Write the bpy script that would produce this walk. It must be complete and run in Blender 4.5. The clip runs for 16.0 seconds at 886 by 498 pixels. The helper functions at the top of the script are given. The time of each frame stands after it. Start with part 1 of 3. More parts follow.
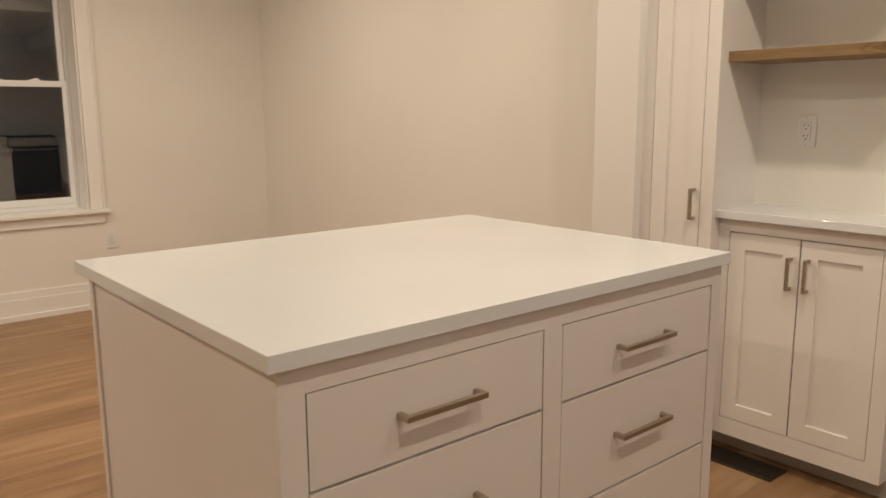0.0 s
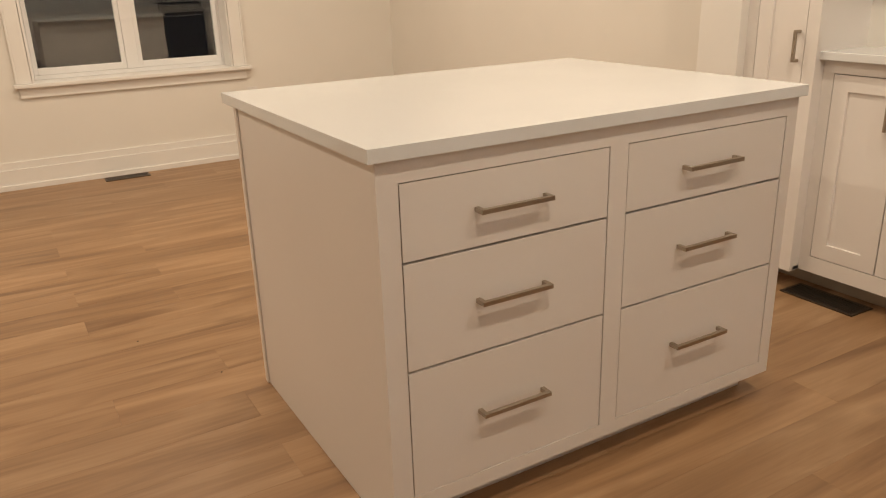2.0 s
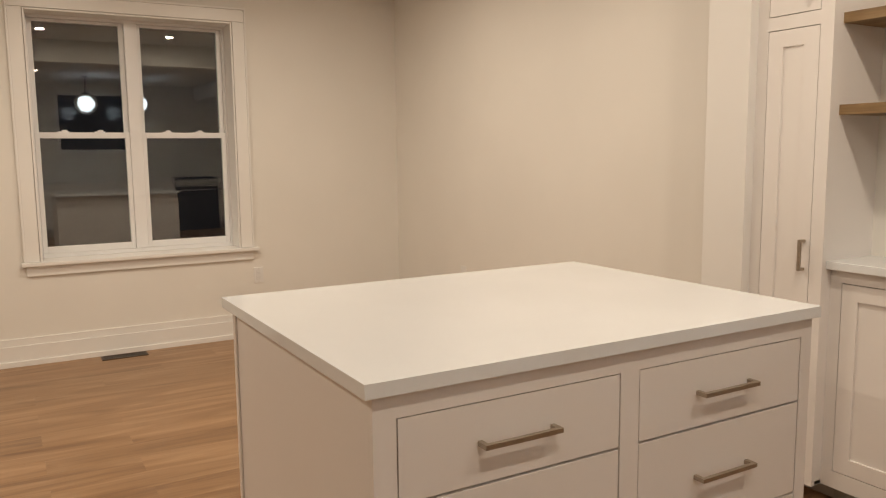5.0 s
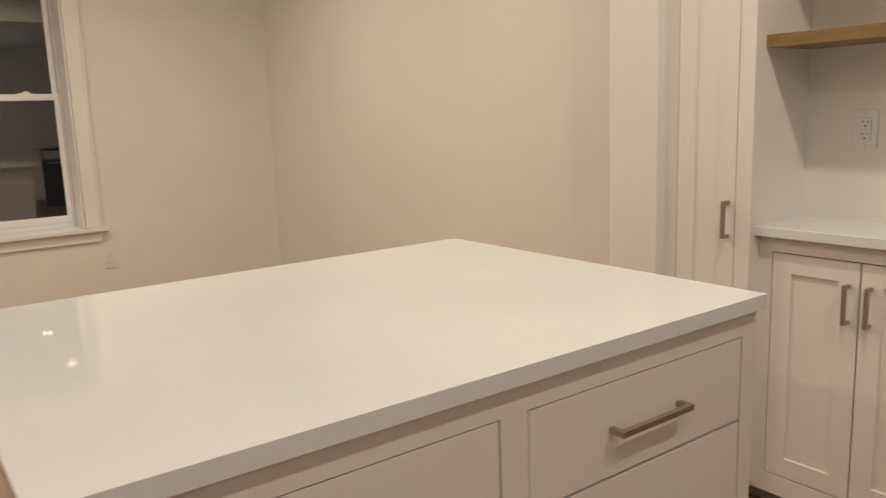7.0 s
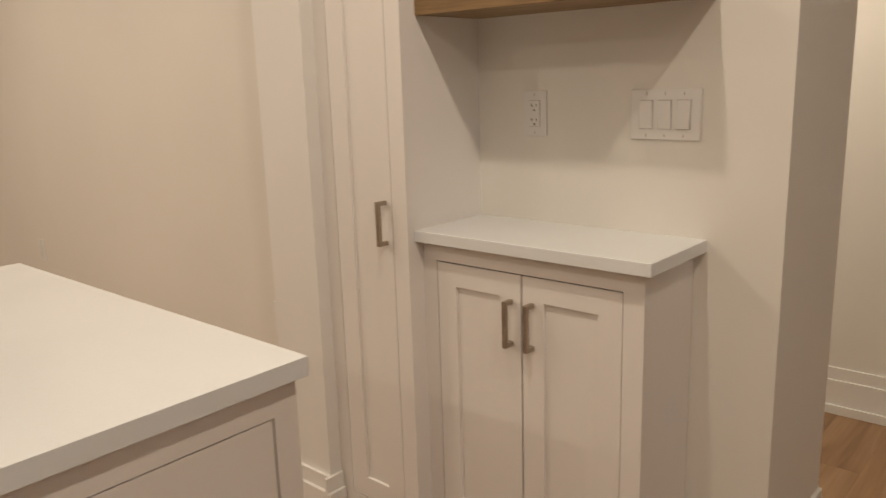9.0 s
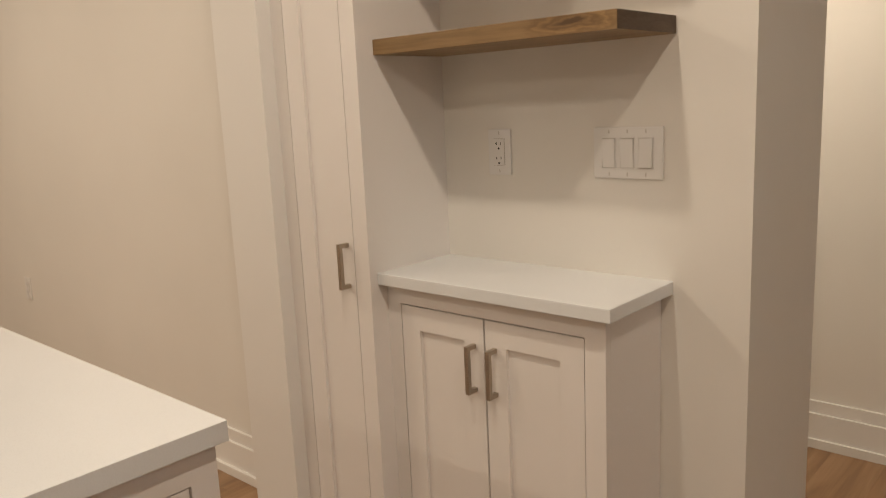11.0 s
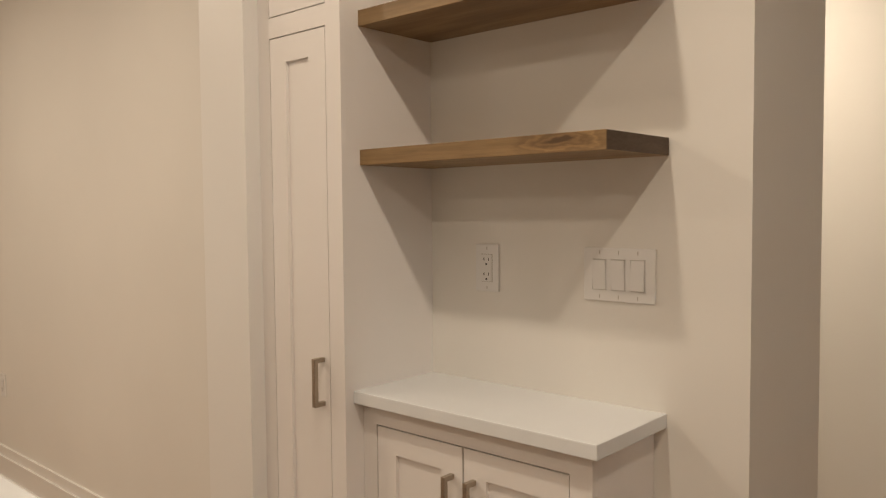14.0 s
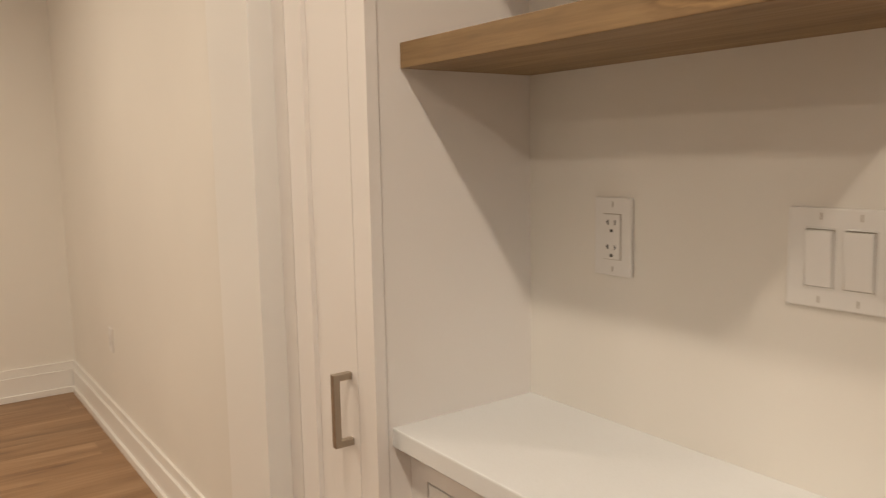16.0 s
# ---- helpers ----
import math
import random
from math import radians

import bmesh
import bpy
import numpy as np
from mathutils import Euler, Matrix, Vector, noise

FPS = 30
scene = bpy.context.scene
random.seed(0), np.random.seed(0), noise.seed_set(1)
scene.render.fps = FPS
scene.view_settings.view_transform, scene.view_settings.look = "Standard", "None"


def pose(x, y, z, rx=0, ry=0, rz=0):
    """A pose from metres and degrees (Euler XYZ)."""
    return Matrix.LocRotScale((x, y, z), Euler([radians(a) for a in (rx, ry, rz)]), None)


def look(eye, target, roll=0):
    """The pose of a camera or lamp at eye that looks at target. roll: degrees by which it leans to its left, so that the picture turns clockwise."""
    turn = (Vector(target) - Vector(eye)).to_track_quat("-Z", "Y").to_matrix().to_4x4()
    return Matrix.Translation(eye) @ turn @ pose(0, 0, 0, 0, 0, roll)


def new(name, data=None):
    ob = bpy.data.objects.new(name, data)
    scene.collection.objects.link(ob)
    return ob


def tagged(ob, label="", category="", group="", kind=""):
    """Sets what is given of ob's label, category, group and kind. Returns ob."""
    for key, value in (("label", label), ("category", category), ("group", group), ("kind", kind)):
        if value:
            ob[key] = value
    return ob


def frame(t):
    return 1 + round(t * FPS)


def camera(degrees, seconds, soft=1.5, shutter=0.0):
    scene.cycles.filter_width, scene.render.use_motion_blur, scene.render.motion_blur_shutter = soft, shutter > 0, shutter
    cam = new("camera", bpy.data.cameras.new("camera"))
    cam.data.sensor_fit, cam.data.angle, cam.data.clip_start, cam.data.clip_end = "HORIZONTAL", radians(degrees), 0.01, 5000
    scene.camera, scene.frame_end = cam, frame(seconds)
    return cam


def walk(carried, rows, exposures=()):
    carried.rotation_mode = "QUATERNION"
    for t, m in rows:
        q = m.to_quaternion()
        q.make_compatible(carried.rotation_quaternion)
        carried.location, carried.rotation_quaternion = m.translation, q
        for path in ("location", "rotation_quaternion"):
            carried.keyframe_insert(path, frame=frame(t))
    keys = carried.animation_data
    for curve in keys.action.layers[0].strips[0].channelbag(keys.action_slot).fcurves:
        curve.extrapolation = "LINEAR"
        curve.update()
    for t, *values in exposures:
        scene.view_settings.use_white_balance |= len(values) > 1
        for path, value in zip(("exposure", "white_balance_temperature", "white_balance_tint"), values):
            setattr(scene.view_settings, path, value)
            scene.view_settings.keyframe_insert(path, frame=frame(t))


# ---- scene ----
cam = camera(59.6, 16.0, soft=1.15, shutter=0.3)
PATH = [
    (0, (1.387, 0.465, 1.284), (2.656, 1.972, 0.935), -0.3),
    (0.5, (1.357, 0.404, 1.254), (2.507, 1.972, 0.786), -0.4),
    (1, (1.342, 0.272, 1.246), (2.397, 1.872, 0.676), -0.8),
    (1.5, (1.324, 0.197, 1.237), (2.309, 1.816, 0.598), -1.4),
    (2, (1.3, 0.157, 1.232), (2.239, 1.792, 0.565), -1.9),
    (2.5, (1.296, 0.118, 1.245), (2.216, 1.771, 0.599), -2.2),
    (3, (1.305, 0.103, 1.251), (2.231, 1.78, 0.677), -2.1),
    (3.5, (1.315, 0.104, 1.271), (2.261, 1.809, 0.829), -1.7),
    (4, (1.335, 0.114, 1.318), (2.297, 1.842, 1.025), -0.9),
    (4.2, (1.339, 0.118, 1.339), (2.306, 1.853, 1.101), -0.6),
    (6.3, (1.532, 0.604, 1.338), (2.596, 2.271, 1.029), -2.0),
    (6.5, (1.616, 0.645, 1.315), (2.707, 2.292, 0.999), -1.9),
    (7, (1.827, 0.671, 1.3), (2.997, 2.256, 0.952), -2.0),
    (7.5, (1.992, 0.68, 1.288), (3.265, 2.177, 0.921), -1.8),
    (8, (2.182, 0.73, 1.295), (3.555, 2.134, 0.915), -1.5),
    (8.5, (2.366, 0.73, 1.299), (3.817, 2.049, 0.904), -1.4),
    (9, (2.576, 0.652, 1.308), (4.047, 1.936, 0.873), -1.8),
    (9.2, (2.632, 0.629, 1.297), (4.101, 1.908, 0.841), -1.9),
    (11.3, (2.704, 0.598, 1.357), (4.166, 1.926, 1.04), -3.0),
    (11.5, (2.71, 0.604, 1.377), (4.186, 1.933, 1.145), -2.7),
    (12, (2.724, 0.584, 1.419), (4.202, 1.93, 1.373), -1.9),
    (12.5, (2.727, 0.593, 1.44), (4.211, 1.933, 1.485), -1.2),
    (13, (2.746, 0.596, 1.415), (4.228, 1.939, 1.433), -0.9),
    (13.5, (2.76, 0.604, 1.387), (4.247, 1.941, 1.328), -0.7),
    (14, (2.794, 0.625, 1.353), (4.284, 1.954, 1.249), -0.5),
    (14.5, (2.899, 0.706, 1.351), (4.377, 2.042, 1.178), -0.7),
    (15, (3.049, 0.819, 1.339), (4.498, 2.182, 1.134), -0.7),
    (15.5, (3.237, 0.91, 1.325), (4.615, 2.344, 1.106), -0.8),
    (16, (3.424, 1.028, 1.336), (4.571, 2.647, 1.087), -1.1),
]
EXPOSURES = [(0.0, 0.07, 6550, 10), (0.5, 0.08, 6650, 10), (1.5, 0.25, 6850, 10), (2.5, 0.29, 6850, 10), (3.5, 0.23, 6700, 10), (4.2, 0.17, 6500, 10),
             (6.5, 0.04, 6450, 10), (7.5, -0.06, 6450, 10), (9.0, -0.06, 6550, 10), (11.5, -0.05, 6550, 10), (13.5, -0.10, 6600, 10),
             (15.0, -0.02, 6600, 10), (16.0, 0.14, 6550, 10)]
walk(cam, [(t, look(eye, target, roll)) for t, eye, target, roll in PATH], EXPOSURES)


# ---- light: night outside, recessed downlights and added fill lamps inside ----
CEIL = 2.61
HALL_CEIL = 2.345
BEAM_Z = 2.37
FZ = -0.036            # floor level
WARM = (1.0, 0.845, 0.67)
world = bpy.data.worlds.new("night")
scene.world = world
world.use_nodes = True
world.node_tree.nodes["Background"].inputs[0].default_value = (0.010, 0.012, 0.018, 1)
world.node_tree.nodes["Background"].inputs[1].default_value = 0.3

# Unseen fill lamps added: the x = 0.40 row and (1.97, -0.95).
DOWNLIGHTS_AND_FILL = [(1.97, 0.48), (3.29, 0.48), (3.30, 1.45), (1.84, 3.30), (3.09, 3.22), (1.84, 4.52), (3.06, 4.50),
              (0.40, 3.30), (0.40, 4.52), (0.40, 1.45), (1.97, -0.95)]
HALL_LIGHTS = [(5.15, 1.75)]
LAMP_WATTS = 9.25
HALL_WATTS = 13.0
DINING_WATTS = 10.0


def lamp(x, y, z, watts):
    data = bpy.data.lights.new("downlight_lamp", "AREA")
    data.shape, data.size, data.energy, data.color = "DISK", 0.085, watts, WARM
    data.spread = radians(177)
    ob = new("downlight_lamp", data)
    ob.location = (x, y, z)
    return ob


for lx, ly in DOWNLIGHTS_AND_FILL:
    lamp(lx, ly, CEIL - 0.012, DINING_WATTS if ly > 4 else LAMP_WATTS)
for lx, ly in HALL_LIGHTS:
    lamp(lx, ly, HALL_CEIL - 0.012, HALL_WATTS)


# ---- materials ----
def material(name):
    m = bpy.data.materials.new(name)
    m.use_nodes = True
    nt = m.node_tree
    return m, nt, nt.nodes["Principled BSDF"]


def node(nt, kind, **values):
    n = nt.nodes.new(kind)
    for key, value in values.items():
        n.inputs[key].default_value = value
    return n


def ramp(nt, stops):
    n = nt.nodes.new("ShaderNodeValToRGB")
    el = n.color_ramp.elements
    while len(el) < len(stops):
        el.new(0.5)
    for e, (p, c) in zip(el, stops):
        e.position, e.color = p, (*c, 1)
    return n


def paint(name, colour, rough, stipple=0.02, scale=220.0, mottle=0.03):
    """Brushed or rolled paint: slight tone drift and fine stipple."""
    m, nt, b = material(name)
    co = nt.nodes.new("ShaderNodeTexCoord")
    big = node(nt, "ShaderNodeTexNoise", Scale=1.7, Detail=3.0)
    nt.links.new(co.outputs["Object"], big.inputs["Vector"])
    lo = tuple(c * (1 - mottle) for c in colour)
    hi = tuple(min(1, c * (1 + mottle)) for c in colour)
    r = ramp(nt, [(0.3, lo), (0.7, hi)])
    nt.links.new(big.outputs["Fac"], r.inputs[0])
    nt.links.new(r.outputs[0], b.inputs["Base Color"])
    fine = node(nt, "ShaderNodeTexNoise", Scale=scale, Detail=2.0)
    nt.links.new(co.outputs["Object"], fine.inputs["Vector"])
    bump = node(nt, "ShaderNodeBump", Strength=stipple * 5, Distance=0.002)
    nt.links.new(fine.outputs["Fac"], bump.inputs["Height"])
    nt.links.new(bump.outputs[0], b.inputs["Normal"])
    mr = node(nt, "ShaderNodeMapRange")
    mr.inputs[3].default_value, mr.inputs[4].default_value = rough - 0.06, rough + 0.06
    nt.links.new(big.outputs["Fac"], mr.inputs[0])
    nt.links.new(mr.outputs[0], b.inputs["Roughness"])
    return m


def wood(name, dark, mid, light, rough, stretch, streak, knots=0.0, tone=(0.9, 1.1), knot=None, pores=0.75):
    """Sawn boards with the grain along local x, each piece shifted by its own random."""
    m, nt, b = material(name)
    co = nt.nodes.new("ShaderNodeTexCoord")
    info = nt.nodes.new("ShaderNodeObjectInfo")
    off = nt.nodes.new("ShaderNodeVectorMath")
    off.operation = "MULTIPLY_ADD"
    off.inputs[1].default_value = (37.0, 19.0, 11.0)
    nt.links.new(info.outputs["Random"], off.inputs[0])
    nt.links.new(co.outputs["Object"], off.inputs[2])
    mp = nt.nodes.new("ShaderNodeMapping")
    mp.inputs["Scale"].default_value = stretch
    nt.links.new(off.outputs[0], mp.inputs["Vector"])
    warp = node(nt, "ShaderNodeTexNoise", Scale=streak, Detail=4.0, Distortion=1.3)
    nt.links.new(mp.outputs[0], warp.inputs["Vector"])
    mp2 = nt.nodes.new("ShaderNodeMapping")
    mp2.inputs["Scale"].default_value = (stretch[0] * 2.2, stretch[1] * 9, stretch[2] * 9)
    nt.links.new(off.outputs[0], mp2.inputs["Vector"])
    pore = node(nt, "ShaderNodeTexNoise", Scale=streak, Detail=5.0, Roughness=0.65)
    nt.links.new(mp2.outputs[0], pore.inputs["Vector"])
    r = ramp(nt, [(0.25, dark), (0.5, mid), (0.75, light)])
    nt.links.new(warp.outputs["Fac"], r.inputs[0])
    r2 = ramp(nt, [(0.30, (0.72, 0.70, 0.68)), (0.62, (1, 1, 1))])
    nt.links.new(pore.outputs["Fac"], r2.inputs[0])
    mix = nt.nodes.new("ShaderNodeMixRGB")
    mix.blend_type = "MULTIPLY"
    mix.inputs[0].default_value = pores
    nt.links.new(r.outputs[0], mix.inputs[1])
    nt.links.new(r2.outputs[0], mix.inputs[2])
    hsv = nt.nodes.new("ShaderNodeHueSaturation")
    shade = node(nt, "ShaderNodeMapRange")
    shade.inputs[3].default_value, shade.inputs[4].default_value = tone
    nt.links.new(info.outputs["Random"], shade.inputs[0])
    nt.links.new(shade.outputs[0], hsv.inputs["Value"])
    out = mix.outputs[0]
    if knots:
        mk = nt.nodes.new("ShaderNodeMapping")
        mk.inputs["Scale"].default_value = (1.0, 2.2, 2.2)
        nt.links.new(off.outputs[0], mk.inputs["Vector"])
        vor = node(nt, "ShaderNodeTexVoronoi", Scale=2.2)
        nt.links.new(mk.outputs[0], vor.inputs["Vector"])
        kr = ramp(nt, [(0.03, (0.30, 0.24, 0.20)), (0.16, (1, 1, 1))])
        nt.links.new(vor.outputs["Distance"], kr.inputs[0])
        kmix = nt.nodes.new("ShaderNodeMixRGB")
        kmix.blend_type = "MULTIPLY"
        kmix.inputs[0].default_value = knots
        nt.links.new(out, kmix.inputs[1])
        nt.links.new(kr.outputs[0], kmix.inputs[2])
        out = kmix.outputs[0]
    if knot:
        # one large knot with swirling rings round it
        sub = nt.nodes.new("ShaderNodeVectorMath")
        sub.operation = "SUBTRACT"
        sub.inputs[1].default_value = knot
        nt.links.new(co.outputs["Object"], sub.inputs[0])
        sc = nt.nodes.new("ShaderNodeMapping")
        sc.inputs["Rotation"].default_value = (0, 0.75, 0)
        sc.inputs["Scale"].default_value = (0.60, 1.2, 2.2)
        nt.links.new(sub.outputs[0], sc.inputs["Vector"])
        nz = node(nt, "ShaderNodeTexNoise", Scale=22.0, Detail=3.0)
        nt.links.new(sc.outputs[0], nz.inputs["Vector"])
        ln = nt.nodes.new("ShaderNodeVectorMath")
        ln.operation = "LENGTH"
        nt.links.new(sc.outputs[0], ln.inputs[0])
        ad = nt.nodes.new("ShaderNodeMath")
        ad.operation = "MULTIPLY_ADD"
        ad.inputs[1].default_value = 0.10
        nt.links.new(nz.outputs["Fac"], ad.inputs[0])
        nt.links.new(ln.outputs["Value"], ad.inputs[2])
        rings = ramp(nt, [(0.060, (0.30, 0.24, 0.20)), (0.072, (0.95, 0.9, 0.85)), (0.080, (0.50, 0.43, 0.37)), (0.094, (1.12, 1.08, 1.0)), (0.103, (0.70, 0.64, 0.58)), (0.125, (1, 1, 1))])
        nt.links.new(ad.outputs[0], rings.inputs[0])
        nm = nt.nodes.new("ShaderNodeMixRGB")
        nm.blend_type = "MULTIPLY"
        nm.inputs[0].default_value = 0.9
        nt.links.new(out, nm.inputs[1])
        nt.links.new(rings.outputs[0], nm.inputs[2])
        out = nm.outputs[0]
    nt.links.new(out, hsv.inputs["Color"])
    nt.links.new(hsv.outputs[0], b.inputs["Base Color"])
    bump = node(nt, "ShaderNodeBump", Strength=0.12, Distance=0.001)
    nt.links.new(pore.outputs["Fac"], bump.inputs["Height"])
    nt.links.new(bump.outputs[0], b.inputs["Normal"])
    rr = node(nt, "ShaderNodeMapRange")
    rr.inputs[3].default_value, rr.inputs[4].default_value = rough + 0.08, rough - 0.06
    nt.links.new(pore.outputs["Fac"], rr.inputs[0])
    nt.links.new(rr.outputs[0], b.inputs["Roughness"])
    return m


def metal(name, colour, rough):
    m, nt, b = material(name)
    b.inputs["Metallic"].default_value = 1.0
    co = nt.nodes.new("ShaderNodeTexCoord")
    mp = nt.nodes.new("ShaderNodeMapping")
    mp.inputs["Scale"].default_value = (30, 900, 900)
    nt.links.new(co.outputs["Object"], mp.inputs["Vector"])
    n = node(nt, "ShaderNodeTexNoise", Scale=1.0, Detail=2.0)
    nt.links.new(mp.outputs[0], n.inputs["Vector"])
    r = ramp(nt, [(0.3, tuple(c * 0.85 for c in colour)), (0.7, tuple(min(1, c * 1.12) for c in colour))])
    nt.links.new(n.outputs["Fac"], r.inputs[0])
    nt.links.new(r.outputs[0], b.inputs["Base Color"])
    b.inputs["Roughness"].default_value = rough
    return m


def plain(name, colour, rough, metallic=0.0):
    m, nt, b = material(name)
    b.inputs["Base Color"].default_value = (*colour, 1)
    b.inputs["Roughness"].default_value = rough
    b.inputs["Metallic"].default_value = metallic
    return m


def glowing(name, colour, strength):
    m, nt, b = material(name)
    b.inputs["Base Color"].default_value = (0.8, 0.8, 0.8, 1)
    b.inputs["Emission Color"].default_value = (*colour, 1)
    b.inputs["Emission Strength"].default_value = strength
    return m


def quartz():
    m, nt, b = material("white_quartz")
    co = nt.nodes.new("ShaderNodeTexCoord")
    n = node(nt, "ShaderNodeTexNoise", Scale=3.0, Detail=6.0)
    nt.links.new(co.outputs["Object"], n.inputs["Vector"])
    r = ramp(nt, [(0.35, (0.782, 0.806, 0.820)), (0.65, (0.812, 0.836, 0.850))])
    nt.links.new(n.outputs["Fac"], r.inputs[0])
    grit = node(nt, "ShaderNodeTexNoise", Scale=420.0, Detail=1.0)
    nt.links.new(co.outputs["Object"], grit.inputs["Vector"])
    g = ramp(nt, [(0.35, (0.975, 0.975, 0.97)), (0.5, (1, 1, 1))])
    nt.links.new(grit.outputs["Fac"], g.inputs[0])
    mix = nt.nodes.new("ShaderNodeMixRGB")
    mix.blend_type = "MULTIPLY"
    mix.inputs[0].default_value = 1.0
    nt.links.new(r.outputs[0], mix.inputs[1])
    nt.links.new(g.outputs[0], mix.inputs[2])
    nt.links.new(mix.outputs[0], b.inputs["Base Color"])
    b.inputs["Roughness"].default_value = 0.03
    b.inputs["IOR"].default_value = 1.55
    return m


def pane_glass():
    m, nt, b = material("window_glass")
    b.inputs["Base Color"].default_value = (0.93, 0.96, 0.95, 1)
    b.inputs["Roughness"].default_value = 0.0
    b.inputs["IOR"].default_value = 1.72
    b.inputs["Transmission Weight"].default_value = 1.0
    return m


WALL = paint("wall_paint", (0.80, 0.775, 0.725), 0.62, 0.014, 260, 0.02)
CEILING = paint("ceiling_paint", (0.84, 0.83, 0.81), 0.8, 0.04, 180, 0.02)
TRIM = paint("trim_paint", (0.83, 0.815, 0.785), 0.36, 0.006, 90, 0.015)
CABINET = paint("cabinet_paint", (0.83, 0.797, 0.768), 0.38, 0.006, 120, 0.015)
VINYL = paint("window_vinyl", (0.82, 0.82, 0.82), 0.35, 0.004, 90, 0.01)
# Cabinet white darkened for toe-space shade; reused on plate reveals and screws.
TOE_SHADE = paint("toe_shade_paint", (0.46, 0.42, 0.37), 0.5, 0.01, 90, 0.04)
PLASTIC = plain("white_plastic", (0.80, 0.79, 0.77), 0.28)
SLOT = plain("slot_black", (0.02, 0.02, 0.02), 0.6)
BRONZE = metal("brushed_bronze", (0.46, 0.40, 0.33), 0.40)
VENT_DARK = metal("dark_bronze_vent", (0.14, 0.112, 0.09), 0.45)
# Flat dark colour for the shadow between the register slats.
VENT_SHADE = plain("vent_shadow", (0.055, 0.047, 0.040), 0.6)
BLACK = plain("black_enamel", (0.02, 0.02, 0.022), 0.25)
RANGE_DARK = plain("dark_stainless", (0.07, 0.066, 0.06), 0.3)
NIGHT_PANE = plain("night_pane", (0.06, 0.06, 0.062), 0.08)
STEEL = metal("stainless_steel", (0.55, 0.55, 0.54), 0.3)
QUARTZ = quartz()
GLASS = pane_glass()
OAK = wood("oak_plank", (0.208, 0.112, 0.053), (0.322, 0.187, 0.093), (0.440, 0.278, 0.154), 0.40, (0.70, 5.2, 5.2), 1.5, 0.35, tone=(0.90, 1.07), pores=0.5)
SHELF = wood("shelf_wood", (0.165, 0.100, 0.042), (0.26, 0.164, 0.073), (0.36, 0.246, 0.120), 0.45, (1.0, 7.0, 7.0), 2.2, 0.4)
SHELF_KNOT = wood("knotty_shelf_wood", (0.175, 0.105, 0.045), (0.275, 0.172, 0.075), (0.385, 0.260, 0.124), 0.45, (1.0, 7.0, 7.0), 2.2, 0.3, (0.98, 1.02), (0.235, -0.125, 0.004))
END_GRAIN = wood("end_grain", (0.075, 0.048, 0.030), (0.105, 0.068, 0.042), (0.14, 0.092, 0.058), 0.6, (9.0, 2.0, 9.0), 3.0)
LENS = glowing("downlight_lens", WARM, 12.0)
BULB = glowing("pendant_glow", (0.85, 0.93, 1.0), 6.0)


# ---- mesh helpers ----
def bx(bm, x0, x1, y0, y1, z0, z1, bevel=0.0):
    g = bmesh.ops.create_cube(bm, size=1.0, matrix=Matrix.Translation(((x0 + x1) / 2, (y0 + y1) / 2, (z0 + z1) / 2))
                              @ Matrix.Diagonal((x1 - x0, y1 - y0, z1 - z0, 1)))
    if bevel:
        edges = list({e for v in g["verts"] for e in v.link_edges})
        bmesh.ops.bevel(bm, geom=edges, offset=bevel, segments=2, affect="EDGES", profile=0.6)
    return bm


def cyl(bm, r0, r1, z0, z1, seg=28, m=None):
    mm = (m or Matrix.Identity(4)) @ Matrix.Translation((0, 0, (z0 + z1) / 2))
    bmesh.ops.create_cone(bm, cap_ends=True, segments=seg, radius1=r0, radius2=r1, depth=z1 - z0, matrix=mm)
    return bm


def turned(bm, profile, seg=36):
    """A turned shape: profile of (radius, z) spun about z."""
    rings = [[bm.verts.new((r * math.cos(2 * math.pi * i / seg), r * math.sin(2 * math.pi * i / seg), z)) for i in range(seg)] for r, z in profile]
    for a, b in zip(rings, rings[1:]):
        for i in range(seg):
            f = bm.faces.new((a[i], a[(i + 1) % seg], b[(i + 1) % seg], b[i]))
            f.smooth = True
    return bm


def mesh_of(bm, name, mat):
    me = bpy.data.meshes.new(name)
    bm.to_mesh(me)
    bm.free()
    me.materials.append(mat)
    return me


def part(name, bm, mat, parent, label=""):
    ob = new(name, mesh_of(bm, name, mat))
    ob.parent = parent
    return tagged(ob, label)


def solid(name, bm, mat, label="", category="", kind="", group=""):
    return tagged(new(name, mesh_of(bm, name, mat)), label, category, group, kind)


def box(*a):
    return bx(bmesh.new(), *a)


def boxes(*rows):
    bm = bmesh.new()
    for r in rows:
        bx(bm, *r)
    return bm


def thing(name, m, label, category, group="", kind=""):
    ob = new(name)
    ob.matrix_basis = m
    return tagged(ob, label, category, group, kind)


def shaker(bm, x0, x1, z0, z1, y0, thick=0.02, rail=0.062, deep=0.008):
    """A shaker door whose front lies in the plane y0, facing -y."""
    g = bmesh.ops.create_cube(bm, size=1.0, matrix=Matrix.Translation(((x0 + x1) / 2, y0 + thick / 2, (z0 + z1) / 2))
                              @ Matrix.Diagonal((x1 - x0, thick, z1 - z0, 1)))
    bm.normal_update()
    face = [f for v in g["verts"] for f in v.link_faces if f.normal.y < -0.9][0]
    bmesh.ops.inset_region(bm, faces=[face], thickness=rail, use_even_offset=True)
    bmesh.ops.inset_region(bm, faces=[face], thickness=0.0012, use_even_offset=True)
    for v in face.verts:
        v.co.y += deep
    return bm


